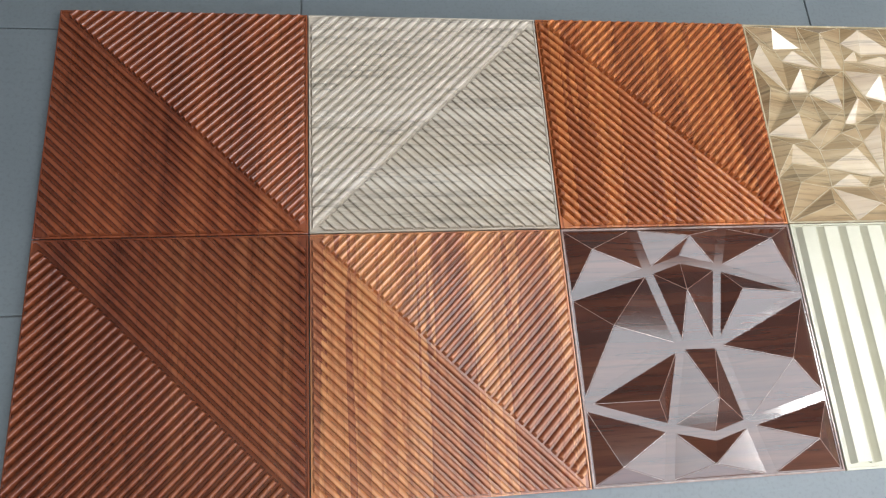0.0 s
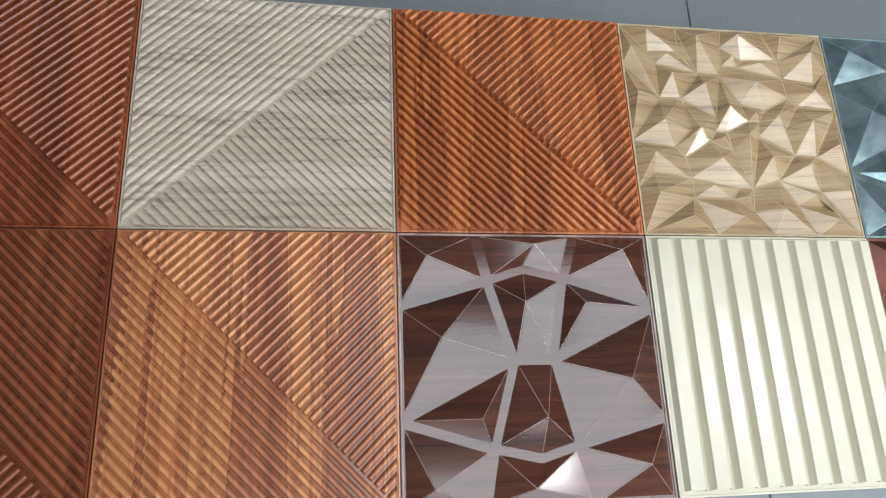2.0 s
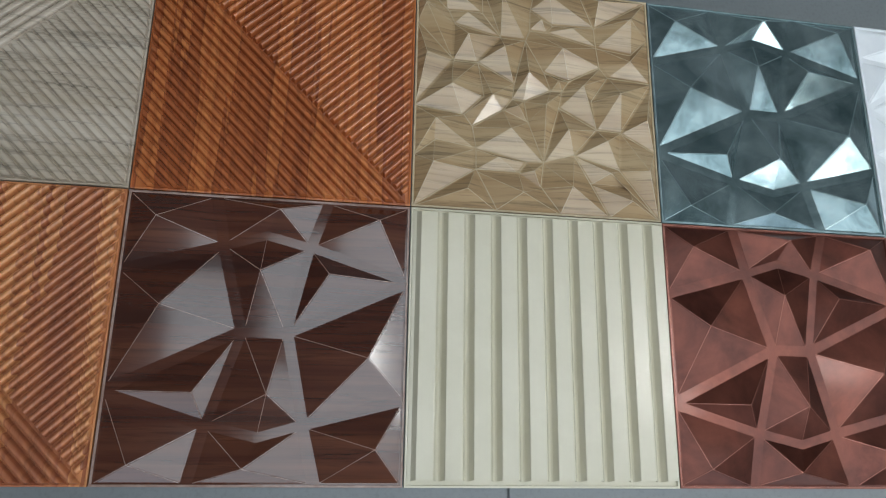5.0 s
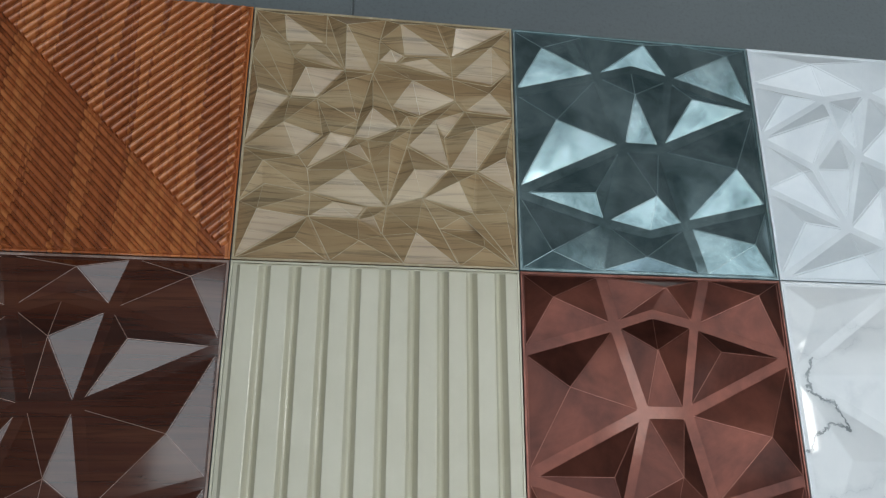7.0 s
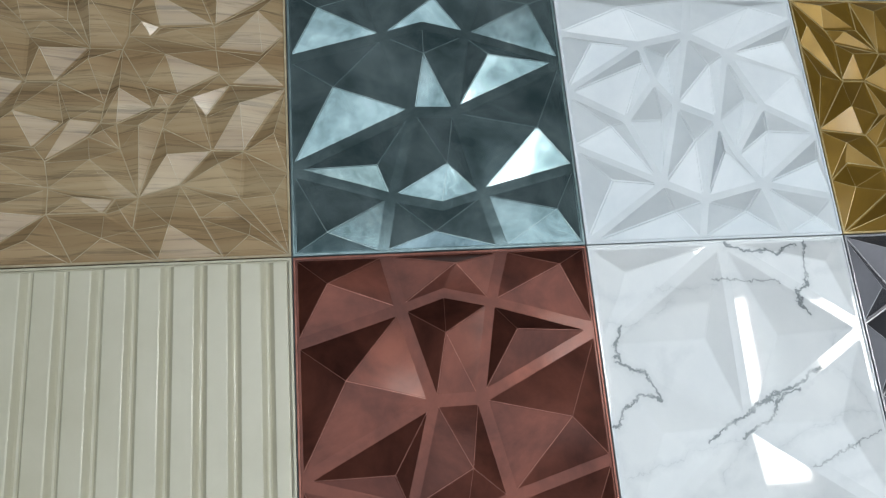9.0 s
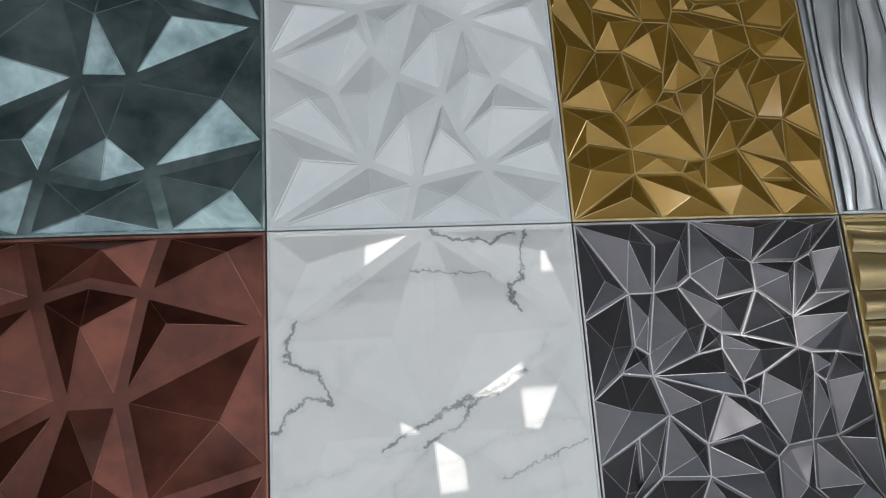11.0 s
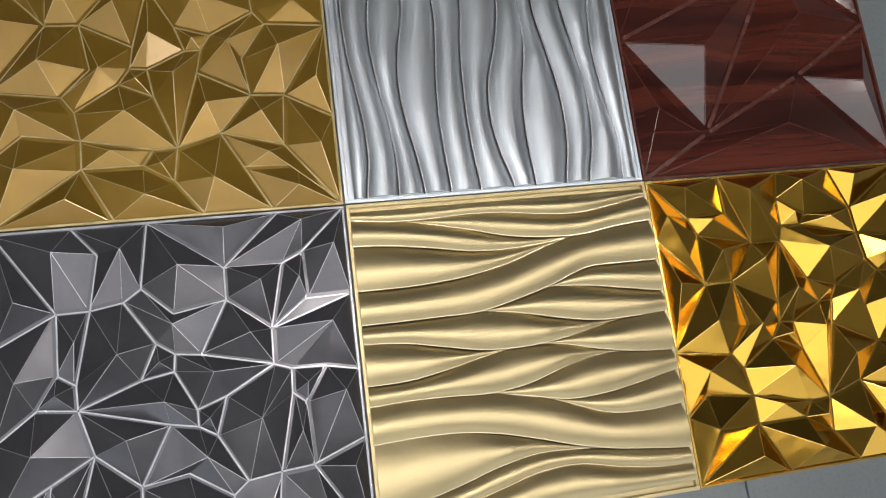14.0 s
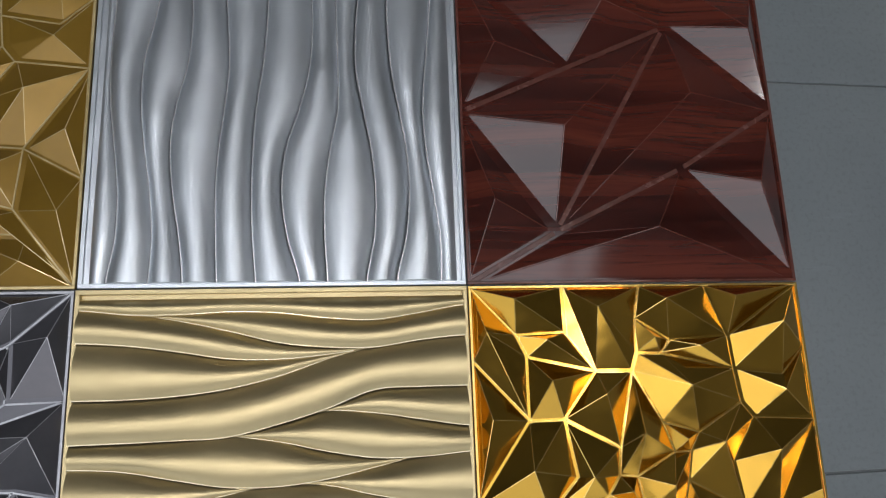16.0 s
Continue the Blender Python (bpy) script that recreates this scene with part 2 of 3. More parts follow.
BRONZE_GOLD = patina("dull_gold_film", (0.205, 0.112, 0.01), (0.265, 0.15, 0.015), 4.0, 0.32, 0.5, 5.0, 0.5, 0.35)
SMOKE_CHROME = patina("smoked_mirror_film", (0.078, 0.076, 0.086), (0.12, 0.117, 0.128), 9.0, 0.22, 0.62, 6.0, 0.6, 0.0, 0.005, 11.0)
SILVER = sheen("brushed_silver_film", (0.7, 0.74, 0.785), 0.42, (6, 0.15, 1), 0.05)
CHAMPAGNE = sheen("champagne_gold_film", (0.57, 0.46, 0.255), 0.4, (0.3, 4, 1), 0.1)
GOLD = sheen("gold_mirror_film", (0.66, 0.375, 0.06), 0.13, (1, 1, 1), 0.02, 0.0, 0.005, 11.0)
# edge finishes paler than their panels: bevel highlights put into the colour
OAK_EDGE = patina("rubbed_oak_edge_shine", (0.4, 0.32, 0.2), (0.52, 0.43, 0.29), 1.0, 0.25, 0.0, 30.0)
# gold edges lightened to carry the gleam of their folds
GOLD_EDGE = patina("gold_edge_shine", (0.5, 0.37, 0.16), (0.66, 0.52, 0.27), 2.0, 0.2, 0.4, 30.0)
CHROME_EDGE = patina("chrome_edge_shine", (0.28, 0.28, 0.3), (0.42, 0.42, 0.44), 3.0, 0.24, 0.6, 30.0)
MIRROR_EDGE = patina("gold_mirror_edge_shine", (0.72, 0.44, 0.11), (0.82, 0.58, 0.2), 4.0, 0.16, 0.85, 30.0)
TEAL_EDGE = patina("verdigris_edge_shine", (0.2, 0.29, 0.3), (0.36, 0.46, 0.47), 5.0, 0.2, 0.5, 30.0)
# reflection on the flat cherry bands, given as a lighter base colour
CHERRY_BAND = patina("cherry_band_reflection", (0.07, 0.022, 0.016), (0.12, 0.045, 0.035), 6.0, 0.25, 0.0, 30.0)
CHERRY_EDGE = patina("cherry_edge_shine", (0.07, 0.02, 0.014), (0.14, 0.05, 0.038), 6.0, 0.18, 0.0, 30.0)
ROSE_EDGE = patina("rosewood_edge_shine", (0.22, 0.13, 0.1), (0.38, 0.28, 0.24), 7.0, 0.15, 0.0, 30.0)
COPPER_EDGE = patina("copper_edge_shine", (0.15, 0.055, 0.04), (0.27, 0.11, 0.08), 8.0, 0.3, 0.6, 30.0)
SILVER_EDGE = patina("silver_crest_shine", (0.66, 0.64, 0.65), (0.8, 0.77, 0.78), 9.0, 0.22, 0.6, 30.0)
CHAMPAGNE_EDGE = patina("champagne_crest_shine", (0.66, 0.56, 0.36), (0.8, 0.71, 0.5), 10.0, 0.22, 0.5, 30.0)
DIFFUSER, _, _, glow, _ = material("lit_white_diffuser", 0.5)
glow.inputs["Base Color"].default_value = (0.8, 0.8, 0.8, 1)
glow.inputs["Emission Color"].default_value, glow.inputs["Emission Strength"].default_value = (1.0, 0.985, 0.97, 1), LAMP_GLOW
LAMP_PAINT = plaster("white_lamp_paint", (0.7, 0.7, 0.69), (0.78, 0.78, 0.77), 0.4)
TILE = tile_glaze()
GROUT = plaster("dark_grout", (0.1, 0.11, 0.11), (0.14, 0.15, 0.15))
DARK_PAINT = plaster("dark_wall_paint", (0.17, 0.175, 0.18), (0.22, 0.225, 0.23))
WALL_PAINT = plaster("pale_wall_paint", (0.36, 0.36, 0.355), (0.42, 0.42, 0.41))
CEILING_PAINT = plaster("white_ceiling_paint", (0.5, 0.5, 0.485), (0.56, 0.56, 0.545))


# ---- building blocks ----
def part(name, bm, surface, parent=None, label=""):
    me = bpy.data.meshes.new(name)
    bm.to_mesh(me)
    bm.free()
    me.materials.append(surface)
    ob = new(name, me)
    ob.parent = parent
    return tagged(ob, label)


def piece(name, verts, faces, surface, parent, smooth=False):
    me = bpy.data.meshes.new(name)
    me.from_pydata(verts, [], faces)
    me.materials.append(surface)
    if smooth:
        me.shade_smooth()
    ob = new(name, me)
    ob.parent = parent
    return ob


def box(bm, x0, x1, y0, y1, z0, z1):
    size = Matrix.Diagonal((x1 - x0, y1 - y0, z1 - z0, 1))
    return bmesh.ops.create_cube(bm, size=1, matrix=Matrix.Translation(((x0 + x1) / 2, (y0 + y1) / 2, (z0 + z1) / 2)) @ size)["verts"]




def panel(column, row, label):
    """An empty at a panel's near left corner on the floor; row 0 lies near, row 1 beyond."""
    ob = tagged(new("decorative_panel"), label, "panel", "decorative panels laid out on the floor")
    ob.location = (column * SIDE, (row - 1) * SIDE, 0.001)
    return ob


def backing(parent, surface, top=BASE, name="backing"):
    bm = bmesh.new()
    box(bm, GAP, SIDE - GAP, GAP, SIDE - GAP, 0, top)
    bmesh.ops.bevel(bm, geom=bm.edges[:], offset=0.0008, segments=2, affect="EDGES")
    return part(name, bm, surface, parent)


def rim(parent, surface, width=0.004, low=BASE, high=BASE + 0.002, label=""):
    """A raised lip round the edge of a panel."""
    bm = bmesh.new()
    a, b, w = GAP, SIDE - GAP, width
    for x0, x1, y0, y1 in ((a, b, a, a + w), (a, b, b - w, b), (a, a + w, a + w, b - w), (b - w, b, a + w, b - w)):
        box(bm, x0, x1, y0, y1, low - 0.001, high)
    bmesh.ops.bevel(bm, geom=[e for e in bm.edges if all(v.co.z > low for v in e.verts)], offset=0.0006, segments=1, affect="EDGES")
    return part("rim", bm, surface, parent, label)


# ---- ribbed panels ----
FLAT_RIB = [(-0.385, 0.0), (-0.36, 0.6), (-0.32, 0.88), (-0.24, 1.0), (0.0, 1.02), (0.24, 1.0), (0.32, 0.88), (0.36, 0.6), (0.385, 0.0)]
ROUND_RIB = [(-0.37, 0.0), (-0.33, 0.4), (-0.275, 0.72), (-0.19, 0.93), (0.0, 1.0), (0.19, 0.93), (0.275, 0.72), (0.33, 0.4), (0.37, 0.0)]


def rib_set(parent, tri, way, surface, pitch, height, outline):
    """Ribs of one outline that run along way across one triangle, with sloped ends."""
    across = (-way[1], way[0])
    span = [across[0] * x + across[1] * y for x, y in tri]
    edges = list(zip(tri, tri[1:] + tri[:1]))
    count = round((max(span) - min(span)) / pitch)
    pitch = (max(span) - min(span)) / count
    for n in range(count):
        mid = min(span) + (n + 0.5) * pitch
        verts = []
        for side, tall in outline:
            level = mid + side * pitch
            cuts = []
            for (x0, y0), (x1, y1) in edges:
                d0, d1 = across[0] * x0 + across[1] * y0 - level, across[0] * x1 + across[1] * y1 - level
                if d0 * d1 < 0:
                    k = d0 / (d0 - d1)
                    cuts.append(way[0] * (x0 + k * (x1 - x0)) + way[1] * (y0 + k * (y1 - y0)))
            if len(cuts) < 2:
                break
            back = 0.001 + 0.003 * tall
            a, b = min(cuts) + back, max(cuts) - back
            if b - a < 0.001:
                break
            verts += [(across[0] * level + way[0] * s, across[1] * level + way[1] * s, BASE - 0.0005 + tall * height) for s in (a, b)]
        if len(verts) < 18:
            continue
        faces = [(2 * k, 2 * k + 1, 2 * k + 3, 2 * k + 2) for k in range(8)]
        caps = [tuple(range(18, 27)), tuple(range(35, 26, -1))]
        piece("rib", verts + verts[0::2] + verts[1::2], faces + caps, surface, parent, True)


def ribbed(column, row, surface, along_upper, falling, label, depth=0.014, outline=ROUND_RIB):
    """Two triangles of ribs: one runs along the diagonal, the other square to it."""
    ob = panel(column, row, label)
    backing(ob, surface)
    m = GAP + 0.004
    rim(ob, surface, 0.0035, BASE, BASE + 0.003)
    lo, hi, d, h = m, SIDE - m, 0.0012, math.sqrt(0.5)
    if falling:
        along, square = (h, -h), (h, h)
        upper, lower = ((lo + d, hi), (hi, hi), (hi, lo + d)), ((lo, hi - d), (lo, lo), (hi - d, lo))
    else:
        along, square = (h, h), (h, -h)
        upper, lower = ((lo, lo + d), (lo, hi), (hi - d, hi)), ((lo + d, lo), (hi, lo), (hi, hi - d))
    pitch = 0.0158
    rib_set(ob, list(upper), along if along_upper else square, surface, pitch, depth, outline)
    rib_set(ob, list(lower), square if along_upper else along, surface, pitch, depth, outline)
    return ob


# ---- faceted panels of pyramids between flat bands ----
def inset(poly, amount, rim_gap):
    """A polygon in panel units moved inwards: by rim_gap on the panel's edges and by amount elsewhere."""
    pts = [Vector(p) for p in poly]
    if sum(a.x * b.y - b.x * a.y for a, b in zip(pts, pts[1:] + pts[:1])) < 0:
        pts.reverse()
    lines = []
    for a, b in zip(pts, pts[1:] + pts[:1]):
        way = (b - a).normalized()
        inward = Vector((-way.y, way.x))
        edge = (a.x == b.x and a.x in (0, 1)) or (a.y == b.y and a.y in (0, 1))
        lines.append((a + inward * (rim_gap if edge else amount), way))
    out = []
    for (p, u), (q, v) in zip(lines[-1:] + lines[:-1], lines):
        cross = u.x * v.y - u.y * v.x
        k = ((q - p).x * v.y - (q - p).y * v.x) / cross if abs(cross) > 0.05 else 0
        out.append(p + u * k if abs(cross) > 0.05 else q)
    return out


def pyramid(parent, poly, peak, height, band, surface, edge=0.0012, edge_shine=None, rim_gap=0.012):
    base = inset(poly, band, rim_gap)
    bm = bmesh.new()
    low = [bm.verts.new((p.x * SIDE, p.y * SIDE, BASE - 0.0008)) for p in base]
    top = bm.verts.new((peak[0] * SIDE, peak[1] * SIDE, BASE + height))
    for a, b in zip(low, low[1:] + low[:1]):
        bm.faces.new((a, b, top))
    ridges = [e for e in bm.edges if top in e.verts]
    # ridge strips whose pale colour stands in for the shine on the edge
    if edge_shine:
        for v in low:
            bead(parent, "ridge", v.co.lerp(top.co, 0.03), top.co, 0.0009, -0.0001, edge_shine)
    bmesh.ops.bevel(bm, geom=ridges, offset=edge, segments=2, affect="EDGES")
    return part("pyramid", bm, surface, parent)


def bead(parent, name, a, b, width, lift, surface):
    """A thin flat-topped strip along an edge from a to b."""
    a, b = Vector(a), Vector(b)
    side = (b - a).cross(Vector((0, 0, 1)))
    if side.length < 1e-6:
        return
    side = side.normalized() * width / 2
    up, down = Vector((0, 0, lift)), Vector((0, 0, -0.0012))
    ring = [p + o for p in (a, b) for o in (side * 1.6 + down, side + up, -side + up, -side * 1.6 + down)]
    piece(name, ring, [(0, 4, 5, 1), (1, 5, 6, 2), (2, 6, 7, 3), (0, 1, 2, 3), (7, 6, 5, 4)], surface, parent)


NODES = {"tl": (0, 1), "tr": (1, 1), "bl": (0, 0), "br": (1, 0)}
LATTICE = NODES | {
    "A": (0.343, 0.812), "B": (0.486, 0.858), "C": (0.643, 0.82), "D": (0, 0.712), "E": (1, 0.708), "F": (0.429, 0.511), "G": (0.58, 0.51),
    "H": (0, 0.30), "I": (0.335, 0.197), "J": (0.507, 0.158), "K": (0.651, 0.2), "L": (1, 0.29), "M": (0.294, 0), "N": (0.705, 0), "O": (0.30, 1), "P": (0.70, 1)}
LATTICE_CELLS = [
    ("D A O tl", (0.11, 0.90)), ("A B C P O", (0.529, 0.95)), ("C E tr P", (0.885, 0.93)), ("A F G C B", (0.478, 0.722)),
    ("D H F A", (0.155, 0.59)), ("C G E", (0.715, 0.72)), ("H I F", (0.29, 0.30)), ("F I J K G", (0.53, 0.30)),
    ("G K L E", (0.865, 0.43)), ("H bl M I", (0.115, 0.07)), ("I M N K J", (0.47, 0.06)), ("K N br L", (0.90, 0.125))]
CRUMPLE = NODES | {
    "A": (0, 0.83), "B": (0.322, 0.785), "C": (0.52, 0.83), "D": (0.675, 0.75), "E": (1, 0.90), "F": (1, 0.63), "G": (0, 0.585), "H": (0.222, 0.469),
    "I": (0.43, 0.535), "J": (0.327, 0.22), "K": (0, 0.37), "L": (0.588, 0.468), "M": (0.785, 0.525), "N": (0.72, 0.208), "O": (0.48, 0.152),
    "P": (1, 0.41), "Q": (1, 0.15), "R": (0.56, 1), "S": (0.44, 0), "T": (0.78, 0), "X": (0.358, 0.632), "Y": (0.638, 0.328)}
CRUMPLE_CELLS = [
    ("A B C R tl", (0.25, 0.92)), ("C D E tr R", (0.78, 0.93)), ("D F E", (0.90, 0.78)), ("G B A", (0.11, 0.765)), ("G H X B", (0.3, 0.685)), ("B X I C", (0.4, 0.71)),
    ("C I L D", (0.565, 0.675)), ("D L Y M", (0.685, 0.53)), ("D M P F", (0.92, 0.63)), ("M Y N P", (0.75, 0.4)), ("X H J I", (0.34, 0.45)),
    ("G K J H", (0.14, 0.43)), ("I J O L", (0.455, 0.365)), ("L O N Y", (0.565, 0.325)), ("K bl J", (0.115, 0.22)), ("J bl S O", (0.33, 0.10)),
    ("O S T N", (0.6, 0.09)), ("N T br Q", (0.87, 0.06)), ("N Q P", (0.93, 0.28))]
STAR = NODES | {"A": (0.507, 1), "B": (1, 0.655), "C": (0.49, 0.356), "D": (0, 0.65)}
STAR_CELLS = [
    ("D A tl", (0.122, 0.89)), ("D C A", (0.372, 0.65)), ("A C B", (0.643, 0.643)), ("A B tr", (0.89, 0.9)), ("D bl C", (0.17, 0.351)), ("bl br C", (0.5, 0.12)), ("C br B", (0.82, 0.345))]
SHARD = NODES | {"A": (0, 0.508), "B": (0.268, 0.152), "C": (0.667, 0.815), "D": (0.67, 0.347), "E": (1, 0.545), "F": (0.333, 0.667), "G": (0.70, 1)}
SHARD_CELLS = [
    ("A B C F", (0.3, 0.459)), ("B D E C", (0.707, 0.576)), ("C E tr G", (0.93, 0.802)), ("D br E", (0.9, 0.297)), ("bl br D B", (0.56, 0.157)),
    ("bl B A", (0.083, 0.237)), ("A F tl", (0.112, 0.728), 0.5), ("F C G tl", (0.445, 0.866), 1.3)]


def faceted(column, row, nodes, cells, surface, height, band, label, edge_shine=None, edge=0.0012):
    ob = panel(column, row, label)
    backing(ob, surface)
    # rim and ridges take the paler tone that imitates edge highlights
    rim(ob, edge_shine or surface)
    for names, peak, *share in cells:
        poly = [nodes[n] for n in names.split()]
        reach = min((Vector(a) - Vector(peak)).length for a in poly)
        pyramid(ob, poly, peak, min(height, 0.006 + 0.08 * reach * SIDE + height * 0.5) * (share or [1])[0], band, surface, edge, edge_shine)
    return ob


# ---- finely faceted panels: small pyramids over a net of seams ----
SEAMS_LOW = {
    "qq": (0.245, 0.165), "ll": (0.245, 0.255), "oo": (0.522, 0.215), "ss": (0.42, 0.165), "tt": (0.508, 0.11), "vv": (0.33, 0), "ww": (0.59, 0), "zz": (0.79, 0),
    "gg": (0.65, 0.255), "ii": (0.84, 0.205), "dd": (0.852, 0.37), "Y": (0.75, 0.375), "de": (1, 0.29), "kk": (0, 0.21), "mm": (0.085, 0.28), "cl": (0.23, 0.345), "E": (0.195, 0.395),
    "C": (0, 0.42), "U": (0.36, 0.43), "I": (0.395, 0.48), "T": (0.445, 0.475), "V": (0.46, 0.385), "ac": (0.714, 0.14), "ad": (0.872, 0.136), "rs": (0.452, 0.212)}
SEAMS_HIGH = {
    "F": (0.278, 0.482), "H": (0.405, 0.552), "K": (0.56, 0.533), "O": (0.638, 0.583), "P": (0.608, 0.534), "A": (0.252, 0.632), "f": (0.155, 0.632), "L": (0.532, 0.615),
    "h": (0.352, 0.757), "j": (0.456, 0.755), "l": (0.475, 0.805), "e": (0.158, 0.8), "y": (0.765, 0.753), "q": (0.758, 0.846), "N": (0.776, 0.66), "Z": (0.592, 0.458), "X": (0.732, 0.5),
    "aa": (0.81, 0.618), "ab": (1, 0.606), "x": (0.916, 0.735), "w": (1, 0.818), "c": (0.272, 0.865), "p": (0.576, 0.838), "b": (0.13, 0.86), "n": (0.546, 0.802), "k": (0.478, 0.9)}
SEAM_NODES = NODES | SEAMS_LOW | SEAMS_HIGH | {"e1": (0, 0.8), "e2": (0.27, 1), "e3": (0.5, 1), "e4": (0.7, 1)}
SMALL_CELLS = [
    ("bl vv qq", (0.21, 0.076)), ("bl kk mm ll qq", (0.078, 0.175)), ("kk C E cl ll mm", (0.084, 0.355)), ("C e1 f", (0.045, 0.64)), ("C f A F E", (0.145, 0.508)),
    ("e1 tl b e f", (0.04, 0.866)), ("tl e2 c b", (0.12, 0.955)), ("e b c h", (0.21, 0.845)), ("f e h A", (0.21, 0.735)), ("A h j H", (0.36, 0.695)),
    ("h e2 e3 k l j", (0.352, 0.93)), ("l k p n", (0.52, 0.845)), ("p k e3 e4 q", (0.556, 0.95)), ("e4 tr q", (0.77, 0.955)), ("q tr w x y", (0.906, 0.88)),
    ("n p q y", (0.654, 0.818)), ("L j l n y N O", (0.604, 0.71)), ("H j L K T I", (0.46, 0.588)), ("K L O P", (0.585, 0.568)), ("E F A H I U cl", (0.312, 0.482)),
    ("U I T V", (0.415, 0.442)), ("qq ll rs ss", (0.334, 0.22)), ("ll cl U V oo rs", (0.382, 0.336)), ("ss rs oo tt", (0.475, 0.17)), ("vv qq ss tt ww", (0.428, 0.075)),
    ("ww tt oo gg ac zz", (0.626, 0.112)), ("oo V T K P Z", (0.526, 0.452)), ("oo Z Y gg", (0.616, 0.35)), ("Z P O N aa X Y", (0.69, 0.556)), ("gg Y dd ii", (0.776, 0.314)),
    ("gg ii br ad ac", (0.79, 0.185)), ("ac ad br zz", (0.87, 0.07)), ("dd de br ii", (0.948, 0.2)), ("Y X aa ab dd", (0.844, 0.53)), ("dd ab de", (0.952, 0.42)), ("aa N y x w ab", (0.9, 0.69))]


def folded(column, row, surface, height, label, edge_shine, turn=0, edge=0.0006, seam=0.003):
    """Small sharp pyramids between narrow seams; turn: quarter turns to the left."""
    ob = panel(column, row, label)
    backing(ob, surface)
    rim(ob, edge_shine)

    def turned(p):
        q = (p[0] - 0.5, p[1] - 0.5)
        for _ in range(turn % 4):
            q = (-q[1], q[0])
        return (round(0.5 + q[0], 5), round(0.5 + q[1], 5))

    joints = set()
    for names, peak in SMALL_CELLS:
        corners = names.split()
        joints |= {tuple(sorted(pair)) for pair in zip(corners, corners[1:] + corners[:1])}
        poly = [turned(SEAM_NODES[n]) for n in corners]
        top = Vector(turned(peak))
        reach = min(abs((Vector(b) - Vector(a)).normalized().cross(top - Vector(a))) for a, b in zip(poly, poly[1:] + poly[:1])) * SIDE
        pyramid(ob, poly, tuple(top), height * min(1.2, 0.3 + reach / 0.03), seam * 0.5 / SIDE, surface, edge, edge_shine, 0.009)
    # seam strips, their sheen painted in as a lighter tone
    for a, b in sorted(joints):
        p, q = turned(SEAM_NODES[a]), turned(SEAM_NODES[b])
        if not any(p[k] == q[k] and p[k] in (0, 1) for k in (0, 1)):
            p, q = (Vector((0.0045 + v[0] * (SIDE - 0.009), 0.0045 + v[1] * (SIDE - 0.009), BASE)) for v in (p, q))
            bead(ob, "seam", p, q, seam, 0.0006, edge_shine)
    return ob


# ---- wave panels ----
def spline(values, u):
    """A smooth curve through evenly spaced values."""
    k = min(int(u * (len(values) - 1)), len(values) - 2)
    s = u * (len(values) - 1) - k
    p1, p2 = values[k], values[k + 1]
    p0, p3 = values[max(k - 1, 0)], values[min(k + 2, len(values) - 1)]
    return p1 + 0.5 * s * (p2 - p0 + s * (2 * p0 - 5 * p1 + 4 * p2 - p3 + s * (3 * (p1 - p2) + p3 - p0)))


def crest(parent, line, surface, upright):
    """The thin rolled lip along one crease. line: places along it, or None where it runs into its neighbour."""
    verts, faces, index = [], [], []
    for spot in line:
        index.append(len(verts) if spot else None)
        if spot:
            u, v, z = spot
            ring = [(u, v + dv, z + dz) for dv, dz in ((-0.0011, -0.002), (-0.0006, 0.0003), (0.0005, 0.0004), (0.0011, -0.001))]
            verts += [(b, a, c) for a, b, c in ring] if upright else ring
    for a, b in zip(index, index[1:]):
        if a is not None and b is not None:
            faces += [(a + k, b + k, b + k + 1, a + k + 1) if not upright else (a + k, a + k + 1, b + k + 1, b + k) for k in range(3)]
    if faces:
        piece("crest", verts, faces, surface, parent)


def waves(parent, crests, surface, edge_shine, upright, height=0.015):
    """Rounded waves between wandering creases; each wave is a sheet of its own. crests: per cent of the side, in order."""
    lo, hi, steps, across = 0.0065, SIDE - 0.0065, 72, 14
    rows = [[2.0] * 9] + crests + [[98.5] * 9]
    for n in range(len(rows) - 1):
        verts, faces, line = [], [], []
        for a in range(steps + 1):
            u = a / steps
            v0, v1 = spline(rows[n], u) / 100, max(spline(rows[n + 1], u) / 100, spline(rows[n], u) / 100)
            wide = v1 - v0
            tall = height * min(1.0, wide / 0.085)
            line.append((lo + u * (hi - lo), lo + v0 * (hi - lo), BASE + 0.002 + tall * math.sin(math.pi * 0.16)) if wide > 0.006 else None)
            for b in range(across + 1):
                s = b / across
                z = BASE + 0.002 + tall * math.sin(math.pi * (0.16 + 0.81 * s))
                place = (lo + u * (hi - lo), lo + (v0 + s * wide) * (hi - lo))
                verts.append((*(place if not upright else place[::-1]), z))
        for a in range(steps):
            for b in range(across):
                k = a * (across + 1) + b
                faces.append((k, k + across + 1, k + across + 2, k + 1) if not upright else (k, k + 1, k + across + 2, k + across + 1))
        for a in (0, steps):
            first = len(verts)
            verts += [(x, y, BASE) for x, y, _ in verts[a * (across + 1):(a + 1) * (across + 1)]] + verts[a * (across + 1):(a + 1) * (across + 1)]
            faces += [(first + b, first + b + 1, first + across + 2 + b, first + across + 1 + b) for b in range(across)]
        piece("wave", verts, faces, surface, parent, True)
        # bright line of each crease painted in by a lip of lighter colour
        if n:
            crest(parent, line, edge_shine, upright)


